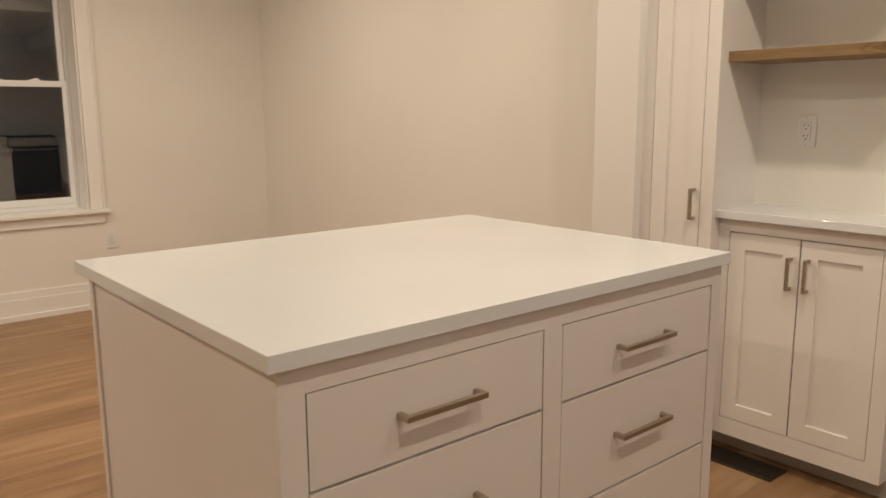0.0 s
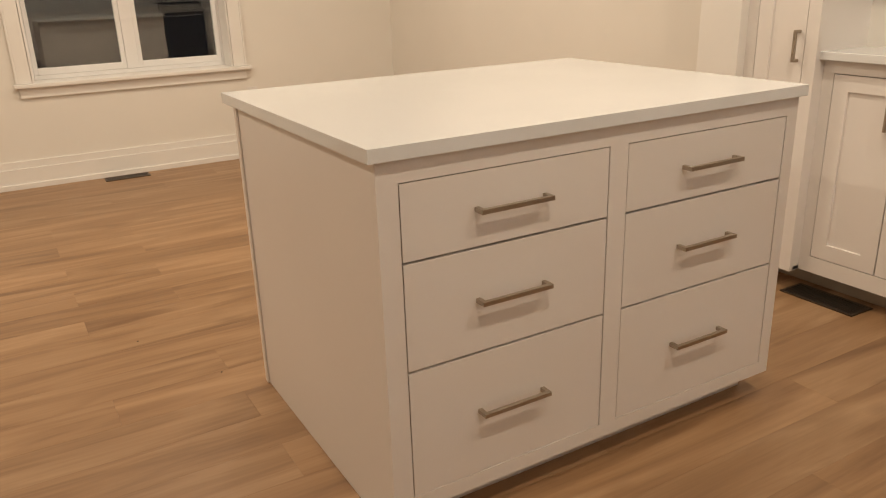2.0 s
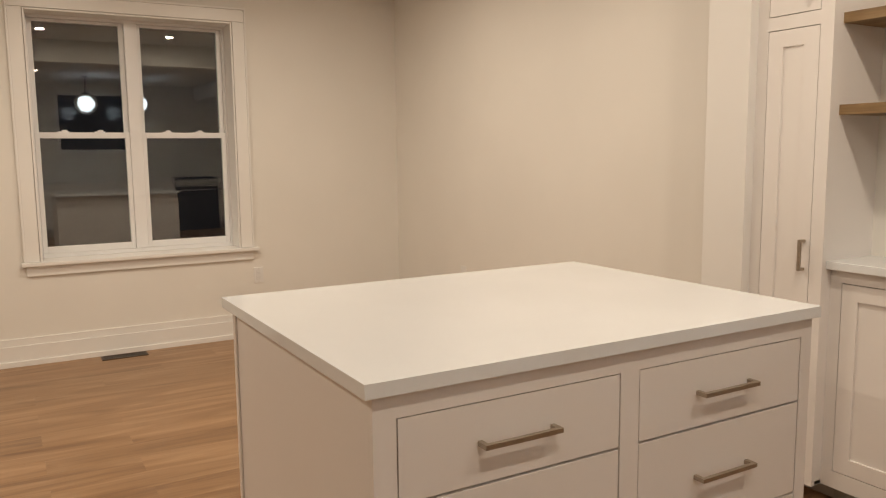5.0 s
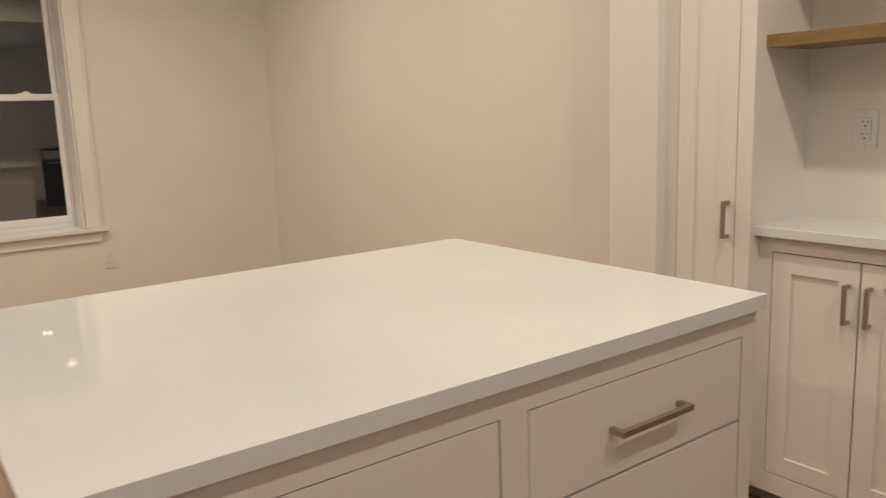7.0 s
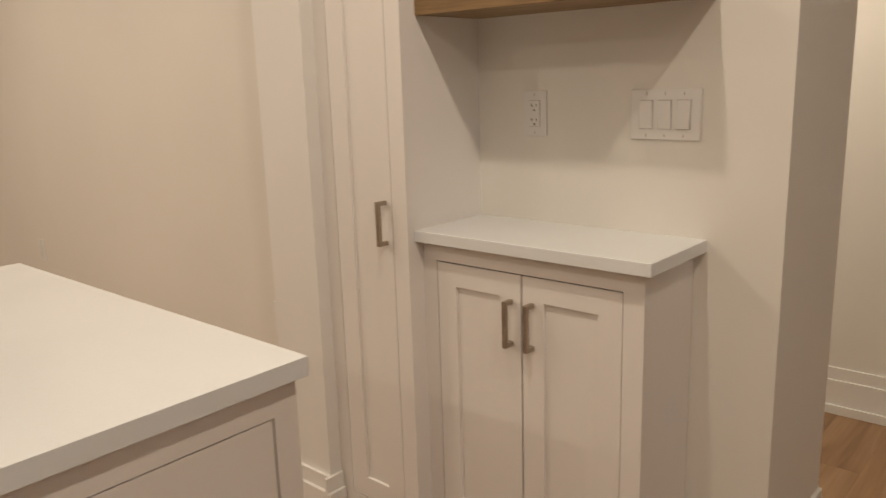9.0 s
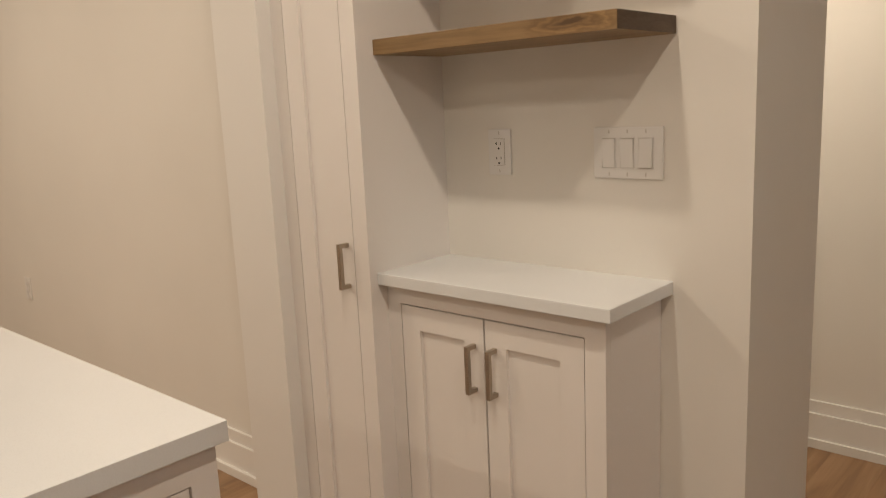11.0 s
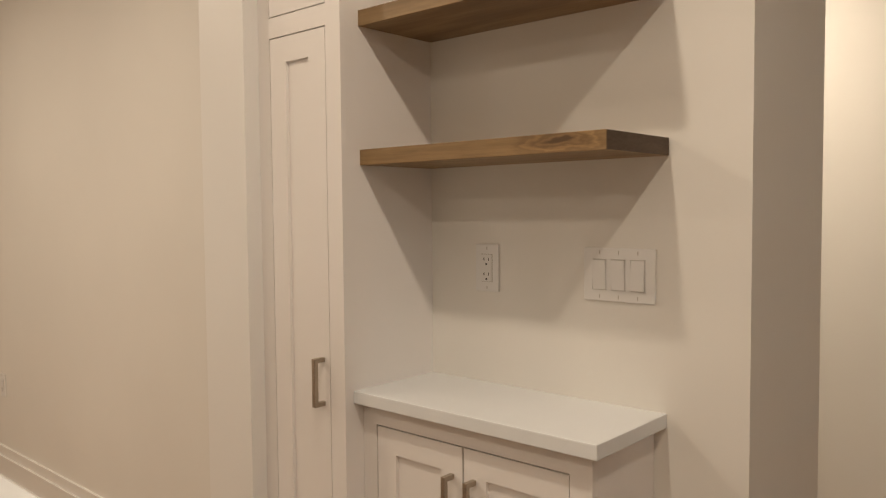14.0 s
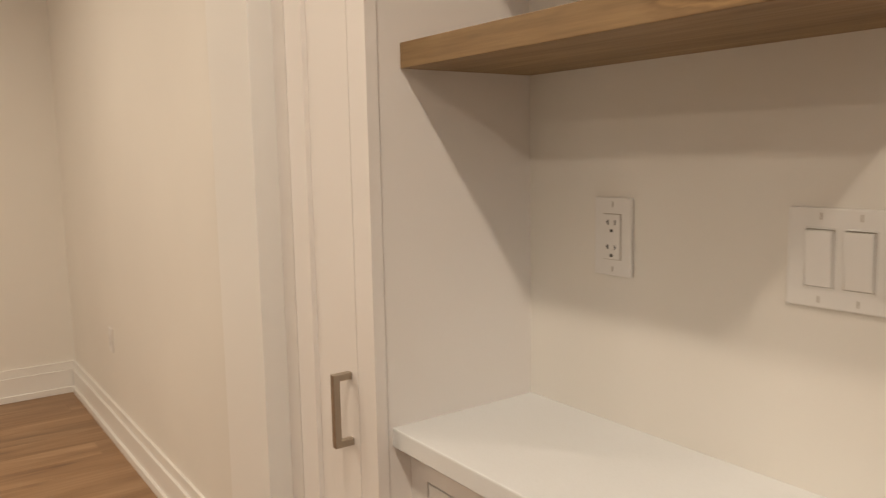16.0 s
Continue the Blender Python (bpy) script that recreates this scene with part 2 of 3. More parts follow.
def pull(name, parent, x, z, length, upright, face_y, reach=0.033, bar=0.011):
    """A square bar pull with two legs, on a front that faces -y."""
    bm = bmesh.new()
    h, b = length / 2, bar / 2
    if upright:
        bx(bm, x - b, x + b, face_y - reach, face_y - reach + bar, z - h, z + h, 0.0009)
        for s in (-1, 1):
            zc = z + s * (h - b)
            bx(bm, x - b, x + b, face_y - reach + bar - 0.001, face_y - 0.0004, zc - b, zc + b, 0.0006)
    else:
        bx(bm, x - h, x + h, face_y - reach, face_y - reach + bar, z - b, z + b, 0.0009)
        for s in (-1, 1):
            xc = x + s * (h - b)
            bx(bm, xc - b, xc + b, face_y - reach + bar - 0.001, face_y - 0.0004, z - b, z + b, 0.0006)
    return part(name, bm, BRONZE, parent, "brushed bronze bar pull")


# ---- structure ----
WX, EX = -1.2, 4.225          # west wall, dining east wall
NY, SY = 5.97, -3.2           # window wall, kitchen back wall
NICHE_X, NICHE_END = 4.297, 1.17
HALL_X = 5.73
WIN = (1.575, 2.905, 0.645, 2.283)

solid("wall_north", boxes((WX - 0.2, WIN[0], NY, NY + 0.28, FZ, CEIL), (WIN[1], EX + 0.3, NY, NY + 0.28, FZ, CEIL),
                          (WIN[0], WIN[1], NY, NY + 0.28, FZ, WIN[2]), (WIN[0], WIN[1], NY, NY + 0.28, WIN[3], CEIL)),
      WALL, "warm off-white painted wall with a window opening", "wall", "structure")
solid("wall_east", box(EX, EX + 0.15, 2.42, NY, FZ, CEIL), WALL, "plain warm off-white painted dining wall", "wall", "structure")
solid("wall_pilaster", box(3.940, 4.296, 2.319, 2.525, FZ, CEIL, 0.002), TRIM, "white painted wall return beside the tall cabinet", "wall", "structure")
solid("wall_niche", boxes((NICHE_X, 4.743, NICHE_END, 2.42, FZ, CEIL)), WALL, "off-white wall end behind the shelves", "wall", "structure")
solid("wall_hall", box(HALL_X, HALL_X + 0.15, SY, 3.2, FZ, CEIL), WALL, "bright off-white hallway wall", "wall", "structure")
solid("wall_hall_end", box(4.743, HALL_X, 3.05, 3.2, FZ, CEIL), WALL, "off-white end wall of the hallway", "wall", "structure")
solid("wall_west", box(WX - 0.15, WX, SY, NY, FZ, CEIL), WALL, "plain off-white painted side wall", "wall", "structure")
solid("wall_south", box(WX - 0.15, HALL_X + 0.15, SY - 0.15, SY, FZ, CEIL), WALL, "off-white kitchen back wall", "wall", "structure")
solid("ceiling", box(WX - 0.15, HALL_X + 0.15, SY - 0.15, NY + 0.28, CEIL, CEIL + 0.12), CEILING, "flat white ceiling", "ceiling", "structure")
solid("ceiling_hall", box(4.745, HALL_X - 0.002, SY + 0.002, 3.048, HALL_CEIL, CEIL - 0.004), CEILING, "dropped white hallway ceiling", "ceiling", "structure")


def skirting(name, x0, y0, x1, y1, nx, ny, h=0.185):
    """Baseboard with a cap step and a shoe along a wall; (nx, ny) points into the room."""
    bm = bmesh.new()
    for z0, z1, t in ((0.0, h - 0.048, 0.020), (h - 0.048, h, 0.011), (0.0, 0.036, 0.031)):
        bx(bm, min(x0, x1, x0 + nx * t), max(x0, x1, x1 + nx * t), min(y0, y1, y0 + ny * t), max(y0, y1, y1 + ny * t), FZ + z0, FZ + z1, 0.002)
    return solid(name, bm, TRIM, "white painted baseboard with cap and shoe", "baseboard", "structure")


solid("ceiling_beam", box(WX, 3.9385, 2.323, 2.521, BEAM_Z, CEIL - 0.001, 0.002), WALL, "off-white boxed beam across the ceiling at the wall return", "beam", "structure")
skirting("baseboard_north", WX, NY, EX, NY, 0, -1)
skirting("baseboard_east", EX, 2.536, EX, NY - 0.03, -1, 0)
skirting("baseboard_pilaster", 3.940, 2.319, 3.940, 2.525, -1, 0)
skirting("baseboard_pilaster_side", 3.914, 2.319, 3.983, 2.319, 0, -1)
skirting("baseboard_wall_end", 4.297, NICHE_END, 4.743, NICHE_END, 0, -1)
skirting("baseboard_niche", NICHE_X, NICHE_END, NICHE_X, 1.366, -1, 0)
skirting("baseboard_wall_back", 4.743, NICHE_END, 4.743, 3.05, 1, 0)
skirting("baseboard_hall", HALL_X, SY, HALL_X, 3.05, -1, 0)
skirting("baseboard_west", WX, SY, WX, NY - 0.03, 1, 0)


# ---- window ----
def window():
    x0, x1, z0, z1 = WIN
    w = thing("window_1", pose(0, 0, 0), "white double-hung twin window, dark night outside", "window", "", "structure")
    c = 0.086
    part("casing", boxes((x0 - c, x0 - 0.003, NY - 0.02, NY - 0.001, z0 + 0.004, z1 + 0.001, 0.002), (x1 + 0.003, x1 + c, NY - 0.02, NY - 0.001, z0 + 0.004, z1 + 0.001, 0.002),
                         (x0 - c, x1 + c, NY - 0.02, NY - 0.001, z1 + 0.003, z1 + c, 0.002)), TRIM, w, "flat white casing")
    part("back_band", boxes((x0 - c - 0.012, x0 - c, NY - 0.03, NY - 0.001, z0 + 0.004, z1 + c, 0.003), (x1 + c, x1 + c + 0.012, NY - 0.03, NY - 0.001, z0 + 0.004, z1 + c, 0.003),
                            (x0 - c - 0.012, x1 + c + 0.012, NY - 0.03, NY - 0.001, z1 + c + 0.001, z1 + c + 0.014, 0.003)), TRIM, w)
    part("sill", boxes((x0 - 0.113, x1 + 0.130, NY - 0.055, NY - 0.001, z0 - 0.022, z0 + 0.003, 0.005), (x0 + 0.002, x1 - 0.002, NY - 0.003, NY + 0.20, z0 - 0.0, z0 + 0.003)), TRIM, w)
    part("apron", box(x0 - 0.085, x1 + 0.09, NY - 0.02, NY - 0.001, z0 - 0.09, z0 - 0.0225, 0.004), TRIM, w)
    part("jamb", boxes((x0 + 0.001, x0 + 0.012, NY - 0.018, NY + 0.20, z0 + 0.004, z1 - 0.001), (x1 - 0.012, x1 - 0.001, NY - 0.018, NY + 0.20, z0 + 0.004, z1 - 0.001),
                       (x0 + 0.013, x1 - 0.013, NY - 0.018, NY + 0.20, z1 - 0.012, z1 - 0.001)), TRIM, w)
    y = NY + 0.165
    part("window_frame", boxes((x0 + 0.013, x0 + 0.027, y, y + 0.09, z0 + 0.004, z1 - 0.013, 0.002), (x1 - 0.027, x1 - 0.013, y, y + 0.09, z0 + 0.004, z1 - 0.013, 0.002),
                               (x0 + 0.028, x1 - 0.028, y, y + 0.09, z1 - 0.03, z1 - 0.013, 0.002), (x0 + 0.028, x1 - 0.028, y, y + 0.09, z0 + 0.004, z0 + 0.032, 0.002),
                               (2.202, 2.282, y - 0.004, y + 0.09, z0 + 0.033, z1 - 0.031, 0.002)), VINYL, w)
    for a, b in ((x0 + 0.028, 2.201), (2.283, x1 - 0.028)):
        for lower in (True, False):
            ys = y + 0.006 if lower else y + 0.046
            s0, s1 = (z0 + 0.033, 1.500) if lower else (1.462, z1 - 0.031)
            rail = 0.030
            bot = 0.045 if lower else 0.036
            top = 0.040 if lower else 0.016
            sash = part("sash", boxes((a, a + rail, ys, ys + 0.034, s0, s1, 0.003), (b - rail, b, ys, ys + 0.034, s0, s1, 0.003),
                                      (a + rail, b - rail, ys, ys + 0.034, s0, s0 + bot, 0.003), (a + rail, b - rail, ys, ys + 0.034, s1 - top, s1, 0.003)), VINYL, w)
            for dy in (0.010, 0.024):
                pane = part("pane", box(a + rail, b - rail, ys + dy, ys + dy + 0.003, s0 + bot, s1 - top), GLASS, sash, "clear glass pane")
                pane.visible_shadow = False
            if lower:
                for fx in (0.30, 0.68):
                    cx = a + (b - a) * fx
                    part("latch", boxes((cx - 0.034, cx + 0.034, ys + 0.004, ys + 0.03, s1, s1 + 0.007, 0.002), (cx - 0.012, cx + 0.022, ys + 0.006, ys + 0.026, s1 + 0.007, s1 + 0.017, 0.003)), VINYL, sash)
    return w


window()


# ---- island ----
def island():
    X0, X1, Y0, Y1 = 1.931, 3.231, 1.518, 2.47
    body = thing("island_cabinet", pose(X0, Y0, 0), "white painted island cabinet with six flat drawers", "kitchen island")
    W, D, base = X1 - X0, Y1 - Y0, 0.036
    part("side_panel", box(0, 0.018, 0.0195, D, FZ + 0.0005, 0.8885, 0.001), CABINET, body)
    part("side_panel", box(W - 0.018, W, 0.0195, D, base, 0.8885, 0.001), CABINET, body)
    part("back_panel", box(0.0185, W - 0.0185, D - 0.018, D - 0.001, FZ + 0.0005, 0.8885), CABINET, body)
    part("corner_strip", box(-0.006, -0.0005, D - 0.022, D + 0.001, FZ + 0.0005, 0.888, 0.001), CABINET, body)
    part("bottom_panel", box(0.0185, W - 0.0185, 0.0205, D - 0.0185, base + 0.0005, base + 0.018), CABINET, body)
    part("toe_kick", box(0.0185, W - 0.035, 0.070, 0.085, FZ + 0.0005, base), CABINET, body)
    cols = ((0.050, 0.618), (0.6745, 1.258))
    rows = ((0.663, 0.838), (0.405, 0.6605), (0.077, 0.4025))
    # one face frame: stiles, rails between
    zt, zb = 0.8885, base
    ff = boxes((0, cols[0][0], 0, 0.019, FZ + 0.0005, zt), (cols[0][1], cols[1][0], 0, 0.019, zb, zt), (cols[1][1], W, 0, 0.019, zb, zt))
    for a, b in cols:
        bx(ff, a, b, 0, 0.019, rows[0][1], zt)
        bx(ff, a, b, 0, 0.019, zb, rows[2][0])
    part("face_frame", ff, CABINET, body)
    g = 0.0034
    for ci, (a, b) in enumerate(cols):
        for ri, (z0, z1) in enumerate(rows):
            d = part("drawer", box(a + g, b - g, 0.0010, 0.019, z0 + g * 0.4, z1 - g * 0.8, 0.0004), CABINET, body, "flat white drawer front")
            pull("handle", d, (0.331, 0.961)[ci], (0.751, 0.536, 0.249)[ri], 0.196, False, 0.0010)
    top = solid("island_countertop", box(1.909, 3.243, 1.500, 2.527, 0.8895, 0.92, 0.001), QUARTZ, "white quartz island countertop with eased edges", "countertop")
    return body


island()


# ---- wall units beside the niche: fronts face -x ----
def tall_cabinet():
    c = thing("tall_cabinet", pose(3.985, 2.3015, 0, 0, 0, -90), "tall narrow white shaker pantry cabinet", "cabinet")
    W, D = 0.3015, 0.311
    a, b = 0.0295, 0.2495
    z0, zt = 0.046, 2.54
    part("side_panel", box(W - 0.022, W - 0.004, 0.0215, D + 0.003, z0, zt, 0.001), CABINET, c)
    part("side_panel", box(0.001, 0.018, 0.0195, D, z0, zt), CABINET, c)
    part("back_panel", box(0.0185, W - 0.0225, D - 0.012, D - 0.001, z0, zt), CABINET, c)
    part("toe_kick", box(-0.016, W + 0.001, 0.151, 0.166, FZ + 0.0005, z0), TOE_SHADE, c)
    part("bottom_panel", box(0.001, W - 0.004, 0.0195, D, z0 - 0.001, z0 + 0.015), CABINET, c)
    ff = boxes((0.001, a, 0, 0.019, z0, zt), (b, W - 0.0, 0, 0.019, z0, zt), (a, b, 0, 0.019, z0, 0.094), (a, b, 0, 0.019, 1.786, 1.836), (a, b, 0, 0.019, 2.49, zt))
    part("face_frame", ff, CABINET, c)
    part("scribe_strip", box(-0.0180, 0.0010, 0, 0.019, z0, zt), CABINET, c)
    part("filler_strip", box(0.001, W, 0, 0.30, zt + 0.001, CEIL - 0.001), CABINET, c)
    g = 0.0034
    for lo, hi, hz in ((0.094, 1.786, 0.938), (1.836, 2.49, 1.945)):
        d = part("door", shaker(bmesh.new(), a + g, b - g, lo + g, hi - g, 0.0005), CABINET, c, "white shaker door")
        pull("handle", d, b - 0.026, hz, 0.118, True, 0.0005)
    return c


def base_cabinet():
    c = thing("base_cabinet", pose(4.046, 1.999, 0, 0, 0, -90), "shallow white base cabinet with two shaker doors", "cabinet")
    W, D = 0.629, 0.250
    z0, zt = 0.046, 0.8885
    cols = ((0.040, 0.3085), (0.3085, 0.579))
    part("side_panel", box(W - 0.018, W, 0.0195, D, z0, zt, 0.001), CABINET, c)
    part("side_panel", box(0.001, 0.018, 0.0195, D, z0, zt), CABINET, c)
    part("back_panel", box(0.0185, W - 0.0185, D - 0.012, D - 0.001, z0, zt), CABINET, c)
    part("toe_kick", box(0.001, W - 0.004, 0.09, 0.105, FZ + 0.0005, z0), TOE_SHADE, c)
    part("bottom_panel", box(0.0185, W - 0.0185, 0.0205, D - 0.0125, z0 + 0.001, z0 + 0.018), CABINET, c)
    part("face_frame", boxes((-0.0045, 0.040, 0, 0.019, z0, zt), (0.579, W, 0, 0.019, z0, zt), (0.040, 0.579, 0, 0.019, 0.841, zt), (0.040, 0.579, 0, 0.019, z0, 0.112)), CABINET, c)
    g = 0.0036
    for k, (a, b) in enumerate(cols):
        d = part("door", shaker(bmesh.new(), a + g, b - g * 0.6, 0.112 + g, 0.841 - g, 0.0005, rail=0.060), CABINET, c, "white shaker door")
        pull("handle", d, (b - 0.030) if k == 0 else (a + 0.032), 0.716, 0.118, True, 0.0005)
    solid("niche_countertop", box(4.014, 4.2985, 1.342, 2.0045, 0.8895, 0.92, 0.0025), QUARTZ, "white quartz counter slab in the niche", "countertop")
    return c


tall_cabinet()
base_cabinet()


def shelf(z, mat, label):
    s = thing("floating_shelf", pose(4.1705, 1.6695, z, 0, 0, -90), label, "shelf", "niche shelves")
    part("board", box(-0.3345, 0.3275, -0.1255, 0.1280, -0.0185, 0.0185, 0.0012), mat, s)
    part("end_face", box(0.3276, 0.3292, -0.1250, 0.1250, -0.0181, 0.0181, 0.0006), END_GRAIN, s, "dark end grain")
    return s


shelf(1.4765, SHELF_KNOT, "thick brown wooden floating shelf with a knot in its front edge")
shelf(1.8035, SHELF, "thick brown wooden floating shelf fixed to the niche wall")


# ---- plates ----
def outlet_plate(m, label, decora=True):
    """Receptacle plate in local x, z facing -y."""
    o = thing("wall_outlet", m, label, "outlet", "wall outlets")
    plate = box(-0.0355, 0.0355, -0.006, -0.0003, -0.0585, 0.0585, 0.0022)
    part("cover_plate", plate, PLASTIC, o)
    part("receptacle", box(-0.0162, 0.0162, -0.0085, -0.0062, -0.0335, 0.0335, 0.0008), PLASTIC, o)
    part("reveal", box(-0.0172, 0.0172, -0.0062, -0.0060, -0.0345, 0.0345), TOE_SHADE, o)
    for s in (-1, 1):
        zc = s * 0.0185
        part("slot", boxes((-0.0079, -0.0061, -0.0090, -0.0084, zc - 0.0005, zc + 0.0068), (-0.0102, -0.0061, -0.0090, -0.0084, zc + 0.0025, zc + 0.0042)), SLOT, o)
        part("slot", box(0.0060, 0.0077, -0.0090, -0.0084, zc - 0.0005, zc + 0.0068), SLOT, o)
        part("ground_hole", box(-0.0024, 0.0024, -0.0090, -0.0084, zc - 0.0115, zc - 0.0070), SLOT, o)
        part("screw", box(-0.0009, 0.0009, -0.0065, -0.0059, s * 0.0485 - 0.004, s * 0.0485 + 0.004), TOE_SHADE, o)
    return o


def switch_plate(m):
    o = thing("light_switch", m, "white triple rocker switch plate on the niche wall", "switch")
    part("cover_plate", box(-0.0865, 0.0865, -0.006, -0.0003, -0.0585, 0.0585, 0.0025), PLASTIC, o)
    for k, tilt in ((-1, 4.0), (0, 4.0), (1, -4.0)):
        xc = k * 0.046
        part("surround", boxes((xc - 0.0185, xc - 0.0170, -0.0078, -0.0058, -0.0355, 0.0355), (xc + 0.0170, xc + 0.0185, -0.0078, -0.0058, -0.0355, 0.0355),
                               (xc - 0.0170, xc + 0.0170, -0.0078, -0.0058, 0.0340, 0.0355), (xc - 0.0170, xc + 0.0170, -0.0078, -0.0058, -0.0355, -0.0340)), PLASTIC, o)
        part("reveal", box(xc - 0.0169, xc + 0.0169, -0.0062, -0.0060, -0.0339, 0.0339), TOE_SHADE, o)
        bm = box(-0.0158, 0.0158, -0.0055, 0.0, -0.0328, 0.0328, 0.001)
        bmesh.ops.transform(bm, matrix=pose(xc, -0.0053, 0, tilt, 0, 0), verts=bm.verts)
        part("rocker", bm, PLASTIC, o)
        for s in (-1, 1):
            part("screw", box(xc - 0.0009, xc + 0.0009, -0.0065, -0.0059, s * 0.0485 - 0.004, s * 0.0485 + 0.004), TOE_SHADE, o)
    return o


outlet_plate(pose(NICHE_X, 1.815, 1.206, 0, 0, -90), "white duplex receptacle on the niche wall")
switch_plate(pose(NICHE_X, 1.4525, 1.206, 0, 0, -90))
outlet_plate(pose(3.033, NY, 0.430), "white duplex receptacle below the window sill")
outlet_plate(pose(EX, 4.935, 0.468, 0, 0, -90), "white duplex receptacle low on the dining wall")
outlet_plate(pose(EX, 2.885, 0.465, 0, 0, -90), "white duplex receptacle low on the dining wall")


# ---- floor registers ----
def register(x, y, length, depth, turn, label):
    r = thing("floor_register", pose(x, y, FZ, 0, 0, turn), label, "floor vent", "floor registers")
    h, d = length / 2, depth / 2
    part("frame", boxes((-h, h, -d, -d + 0.014, 0.0002, 0.006, 0.001), (-h, h, d - 0.014, d, 0.0002, 0.006, 0.001),
                        (-h, -h + 0.014, -d + 0.014, d - 0.014, 0.0002, 0.006, 0.001), (h - 0.014, h, -d + 0.014, d - 0.014, 0.0002, 0.006, 0.001)), VENT_DARK, r)
    # Dark sheet added in place of the shadowed duct below the slats.
    part("shade_backing", box(-h + 0.014, h - 0.014, -d + 0.014, d - 0.014, 0.0002, 0.0012), VENT_SHADE, r)
    n = int((length - 0.028) / 0.011)
    for i in range(n):
        xx = -h + 0.014 + (i + 0.5) * (length - 0.028) / n
        part("slat", box(xx - 0.0022, xx + 0.0022, -d + 0.014, d - 0.014, 0.0013, 0.005), VENT_DARK, r)
    return r


register(4.021, 1.853, 0.316, 0.132, 90, "dark metal floor register beside the base cabinet")
register(2.042, 5.862, 0.295, 0.112, 0, "dark metal floor register below the window")


# ---- ceiling fixtures ----
def downlight(x, y, z):
    d = thing("downlight", pose(x, y, z), "round white recessed ceiling downlight, lit, some added as fill", "downlight", "downlights")
    part("trim_ring", turned(bmesh.new(), [(0.062, -0.0005), (0.062, -0.004), (0.056, -0.007), (0.048, -0.006), (0.047, -0.0015)]), PLASTIC, d)
    part("lens", cyl(bmesh.new(), 0.0465, 0.0465, -0.0035, -0.0008), LENS, d, "glowing round lens")


for lx, ly in DOWNLIGHTS_AND_FILL:
    downlight(lx, ly, CEIL)
for lx, ly in HALL_LIGHTS:
    downlight(lx, ly, HALL_CEIL)


def pendant(x, y, z):
    p = thing("pendant_lamp", pose(x, y, z), "clear glass globe pendant lamp with white bulb, lit", "pendant lamp", "pendants")
    part("canopy", cyl(bmesh.new(), 0.06, 0.06, CEIL - z - 0.025, CEIL - z - 0.0005), BLACK, p)
    part("rod", cyl(bmesh.new(), 0.006, 0.006, 0.165, CEIL - z - 0.025, 12), BLACK, p)
    part("socket", cyl(bmesh.new(), 0.03, 0.022, 0.10, 0.166), BLACK, p)
    prof = [(0.175 * math.cos(a), 0.175 * math.sin(a)) for a in np.linspace(-math.pi / 2 + 0.01, 1.36, 22)]
    part("globe", turned(bmesh.new(), prof), GLASS, p, "clear glass globe").visible_shadow = False
    bm = bmesh.new()
    bmesh.ops.create_uvsphere(bm, u_segments=24, v_segments=14, radius=0.075)
    part("bulb", bm, BULB, p, "glowing white bulb")


pendant(2.70, -1.6, 2.17)
pendant(3.50, -1.6, 2.18)


# ---- kitchen side, mirrored in the window ----
def kitchen_run(x0, x1, label):
    c = thing("kitchen_cabinet", pose(x1, SY + 0.61, 0, 0, 0, 180), label, "cabinet", "kitchen run")
    w = x1 - x0
    part("carcass", box(0.002, w - 0.002, 0.021, 0.605, 0.10, 0.8885), CABINET, c)
    part("toe_kick", box(0.002, w - 0.002, 0.07, 0.09, FZ + 0.0005, 0.10), TOE_SHADE, c)
    n = max(1, round(w / 0.5))
    for i in range(n):
        a, b = i * w / n, (i + 1) * w / n
        d = part("door", shaker(bmesh.new(), a + 0.003, b - 0.003, 0.105, 0.884, 0.0), CABINET, c)
        pull("handle", d, b - 0.04, 0.76, 0.118, True, 0.0)
    solid("kitchen_countertop", box(x0 + 0.001, x1 - 0.001, SY + 0.002, SY + 0.635, 0.8895, 0.92, 0.002), QUARTZ, "white quartz kitchen countertop", "countertop")


kitchen_run(1.2, 4.18, "white shaker base cabinets along the kitchen wall")
kitchen_run(4.96, 5.6, "white shaker base cabinets beside the range")


def stove():
    r = thing("range", pose(4.95, SY + 0.64, 0, 0, 0, 180), "black and steel cooking range", "stove")
    part("body", box(0, 0.76, 0.02, 0.63, FZ + 0.0005, 0.90, 0.004), RANGE_DARK, r)
    part("oven_door", box(0.01, 0.75, 0.0, 0.019, 0.18, 0.74, 0.004), RANGE_DARK, r)
    part("control_panel", box(0.0, 0.76, -0.006, 0.019, 0.76, 0.89, 0.004), STEEL, r)
    part("door_bar", box(0.06, 0.70, -0.05, -0.03, 0.69, 0.71, 0.006), STEEL, r)
    part("grate", boxes(*[(0.04 + 0.115 * i, 0.06 + 0.115 * i, 0.05, 0.6, 0.901, 0.93) for i in range(7)]), BLACK, r)
    for i in range(5):
        part("knob", cyl(bmesh.new(), 0.022, 0.018, 0, 0.03, 18, pose(0.12 + 0.13 * i, -0.0065, 0.825, 90, 0, 0)), STEEL, r)


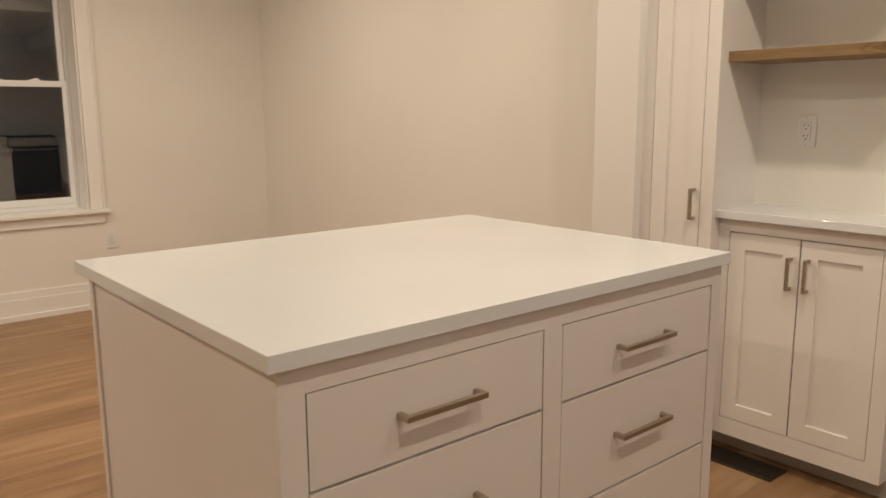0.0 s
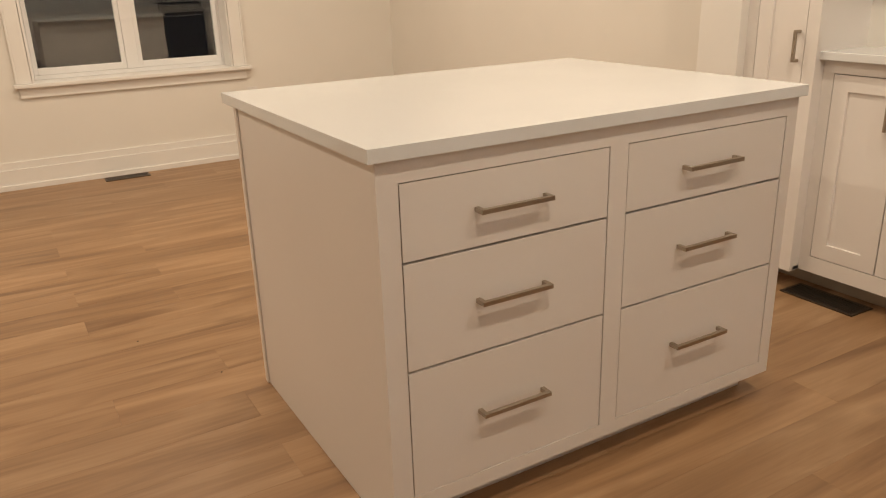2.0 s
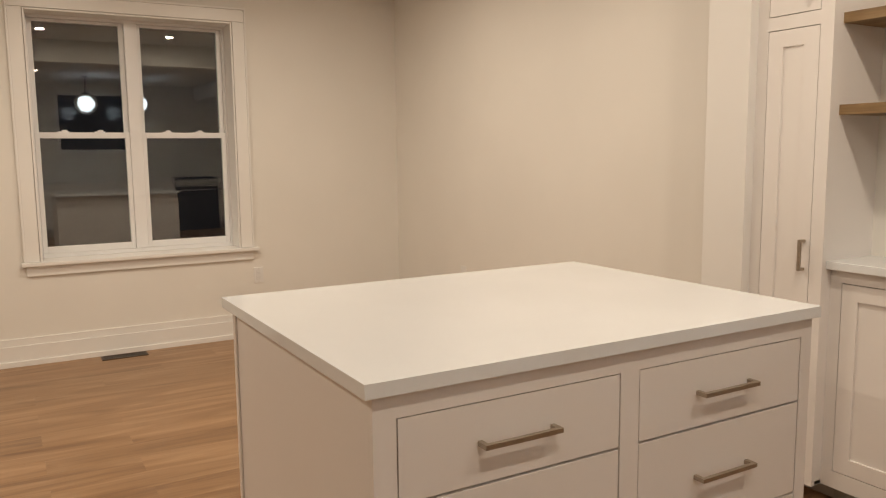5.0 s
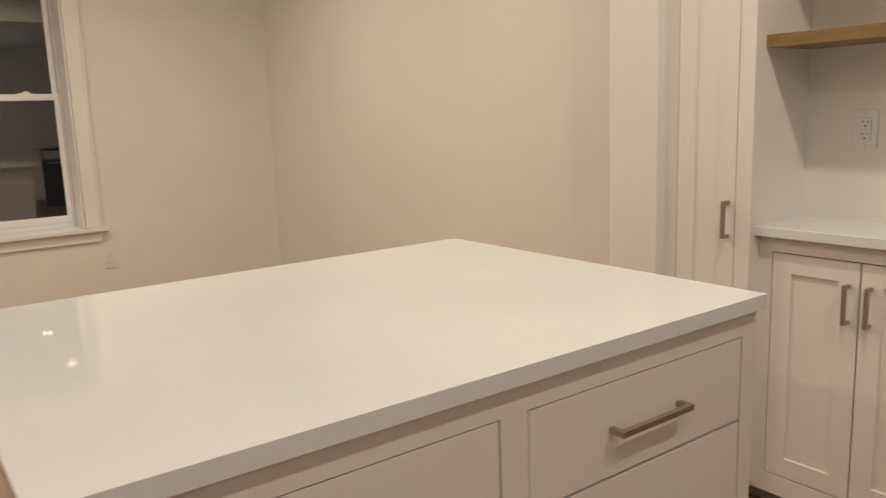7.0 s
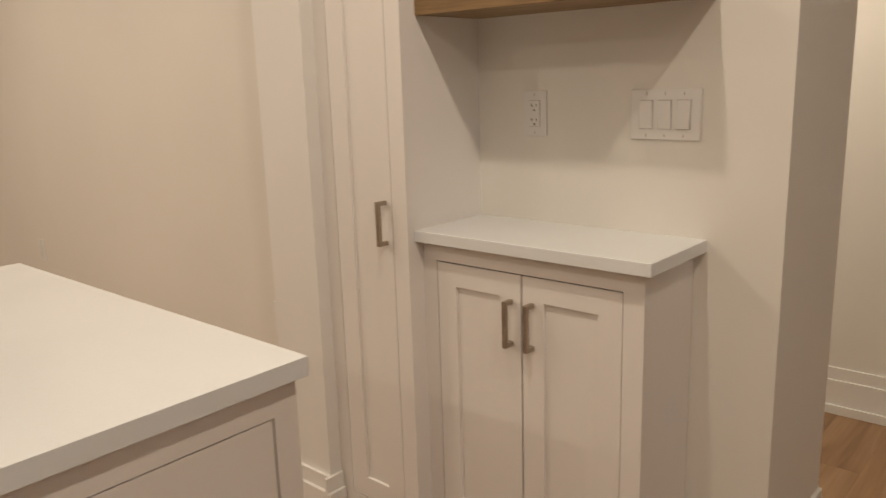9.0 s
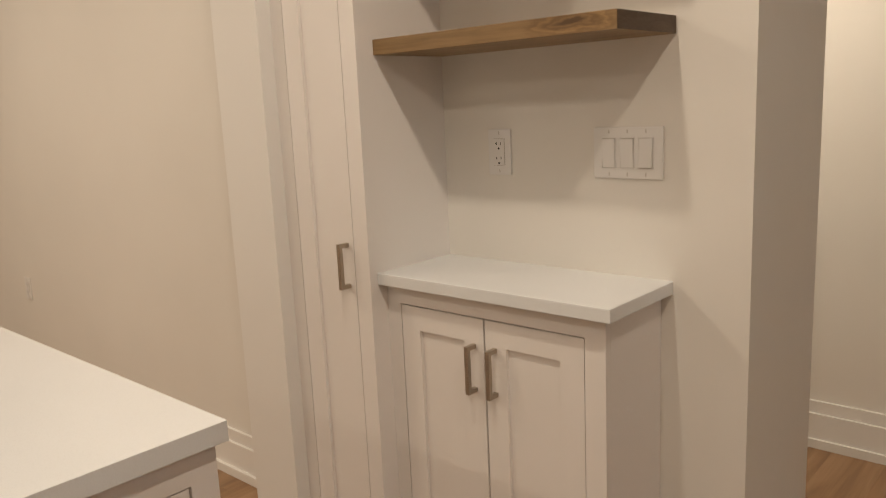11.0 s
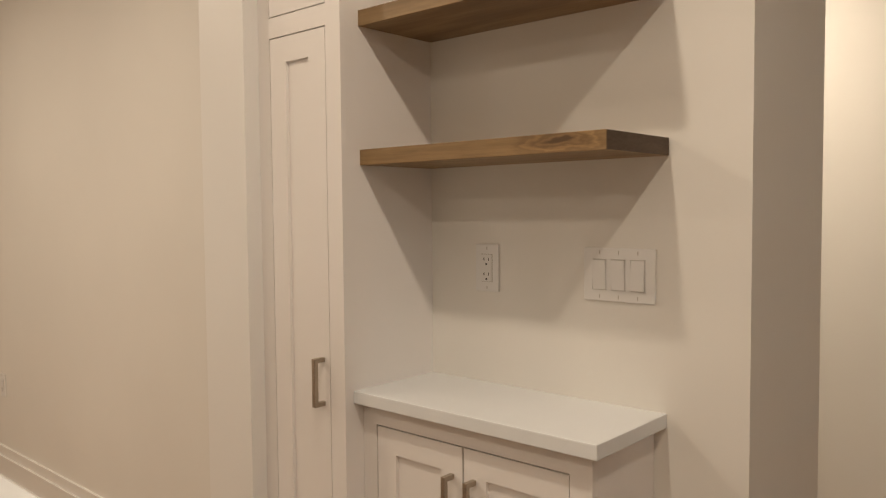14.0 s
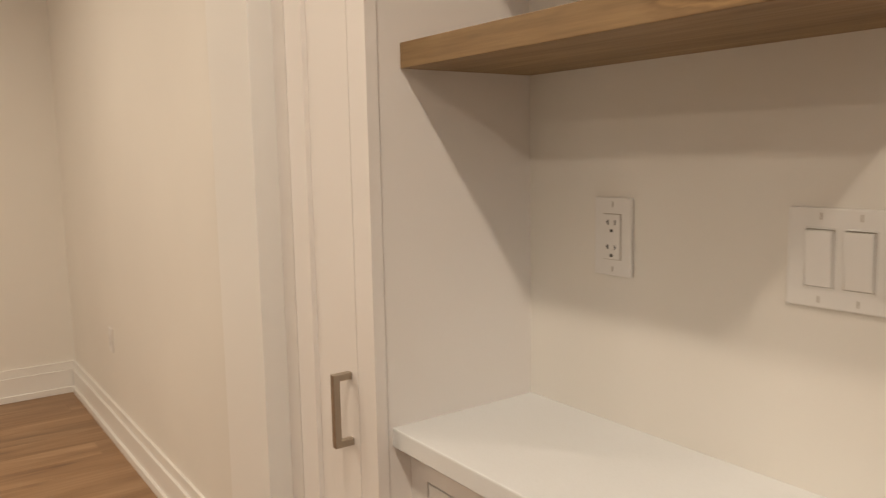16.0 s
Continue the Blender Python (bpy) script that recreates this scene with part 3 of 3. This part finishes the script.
stove()
kw = thing("window_2", pose(0, 0, 0), "dark night window over the kitchen counter", "window", "", "structure")
part("window_frame", boxes((2.34, 2.40, SY + 0.001, SY + 0.03, 1.39, 2.47, 0.002), (3.60, 3.66, SY + 0.001, SY + 0.03, 1.39, 2.47, 0.002),
                           (2.40, 3.60, SY + 0.001, SY + 0.03, 2.41, 2.47, 0.002), (2.40, 3.60, SY + 0.001, SY + 0.03, 1.39, 1.45, 0.002)), TRIM, kw)
part("pane", box(2.40, 3.60, SY + 0.001, SY + 0.012, 1.45, 2.41), NIGHT_PANE, kw, "dark glass pane")


# ---- crumbs of dirt on the floor ----
def crumb(x, y, size):
    bm = bmesh.new()
    bmesh.ops.create_icosphere(bm, subdivisions=2, radius=size)
    rng = random.Random(int(x * 1000))
    for v in bm.verts:
        v.co *= rng.uniform(0.75, 1.1)
        v.co.z *= 0.55
    low = min(v.co.z for v in bm.verts)
    bmesh.ops.translate(bm, verts=bm.verts, vec=(0, 0, -low))
    ob = solid("dirt_crumb", bm, SLOT, "tiny dark crumb of dirt on the plank floor", "debris", "", "crumbs on the floor")
    ob.location = (x, y, FZ + 0.0002)


crumb(1.611, 3.034, 0.0032)
crumb(1.813, 2.611, 0.0035)


# ---- plank floor ----
def floor():
    fl = solid("floor", box(WX - 0.15, HALL_X + 0.15, SY - 0.15, NY + 0.28, -0.16, FZ - 0.0085), SLOT, "warm oak plank floor with fine joints", "floor", "structure")
    width, full = 0.182, 1.52
    meshes = {}

    def plank_mesh(length):
        key = round(length, 3)
        if key not in meshes:
            meshes[key] = mesh_of(box(-length / 2 + 0.00015, length / 2 - 0.00015, -width / 2 + 0.00015, width / 2 - 0.00015, -0.008, 0.0, 0.0004), "plank", OAK)
        return meshes[key]

    rng = random.Random(5)
    x_lo, x_hi, y = WX, HALL_X, SY
    last = 0.0
    while y < NY:
        offset = rng.choice([o for o in (0.0, 0.38, 0.76, 1.14) if abs(o - last) > 0.1])
        last = offset
        x = x_lo - offset
        while x < x_hi:
            a, b = max(x, x_lo), min(x + full, x_hi)
            if b - a > 0.05:
                ob = new("plank", plank_mesh(b - a))
                ob.parent = fl
                ob.location = ((a + b) / 2, y + width / 2, FZ)
            x += full
        y += width


floor()
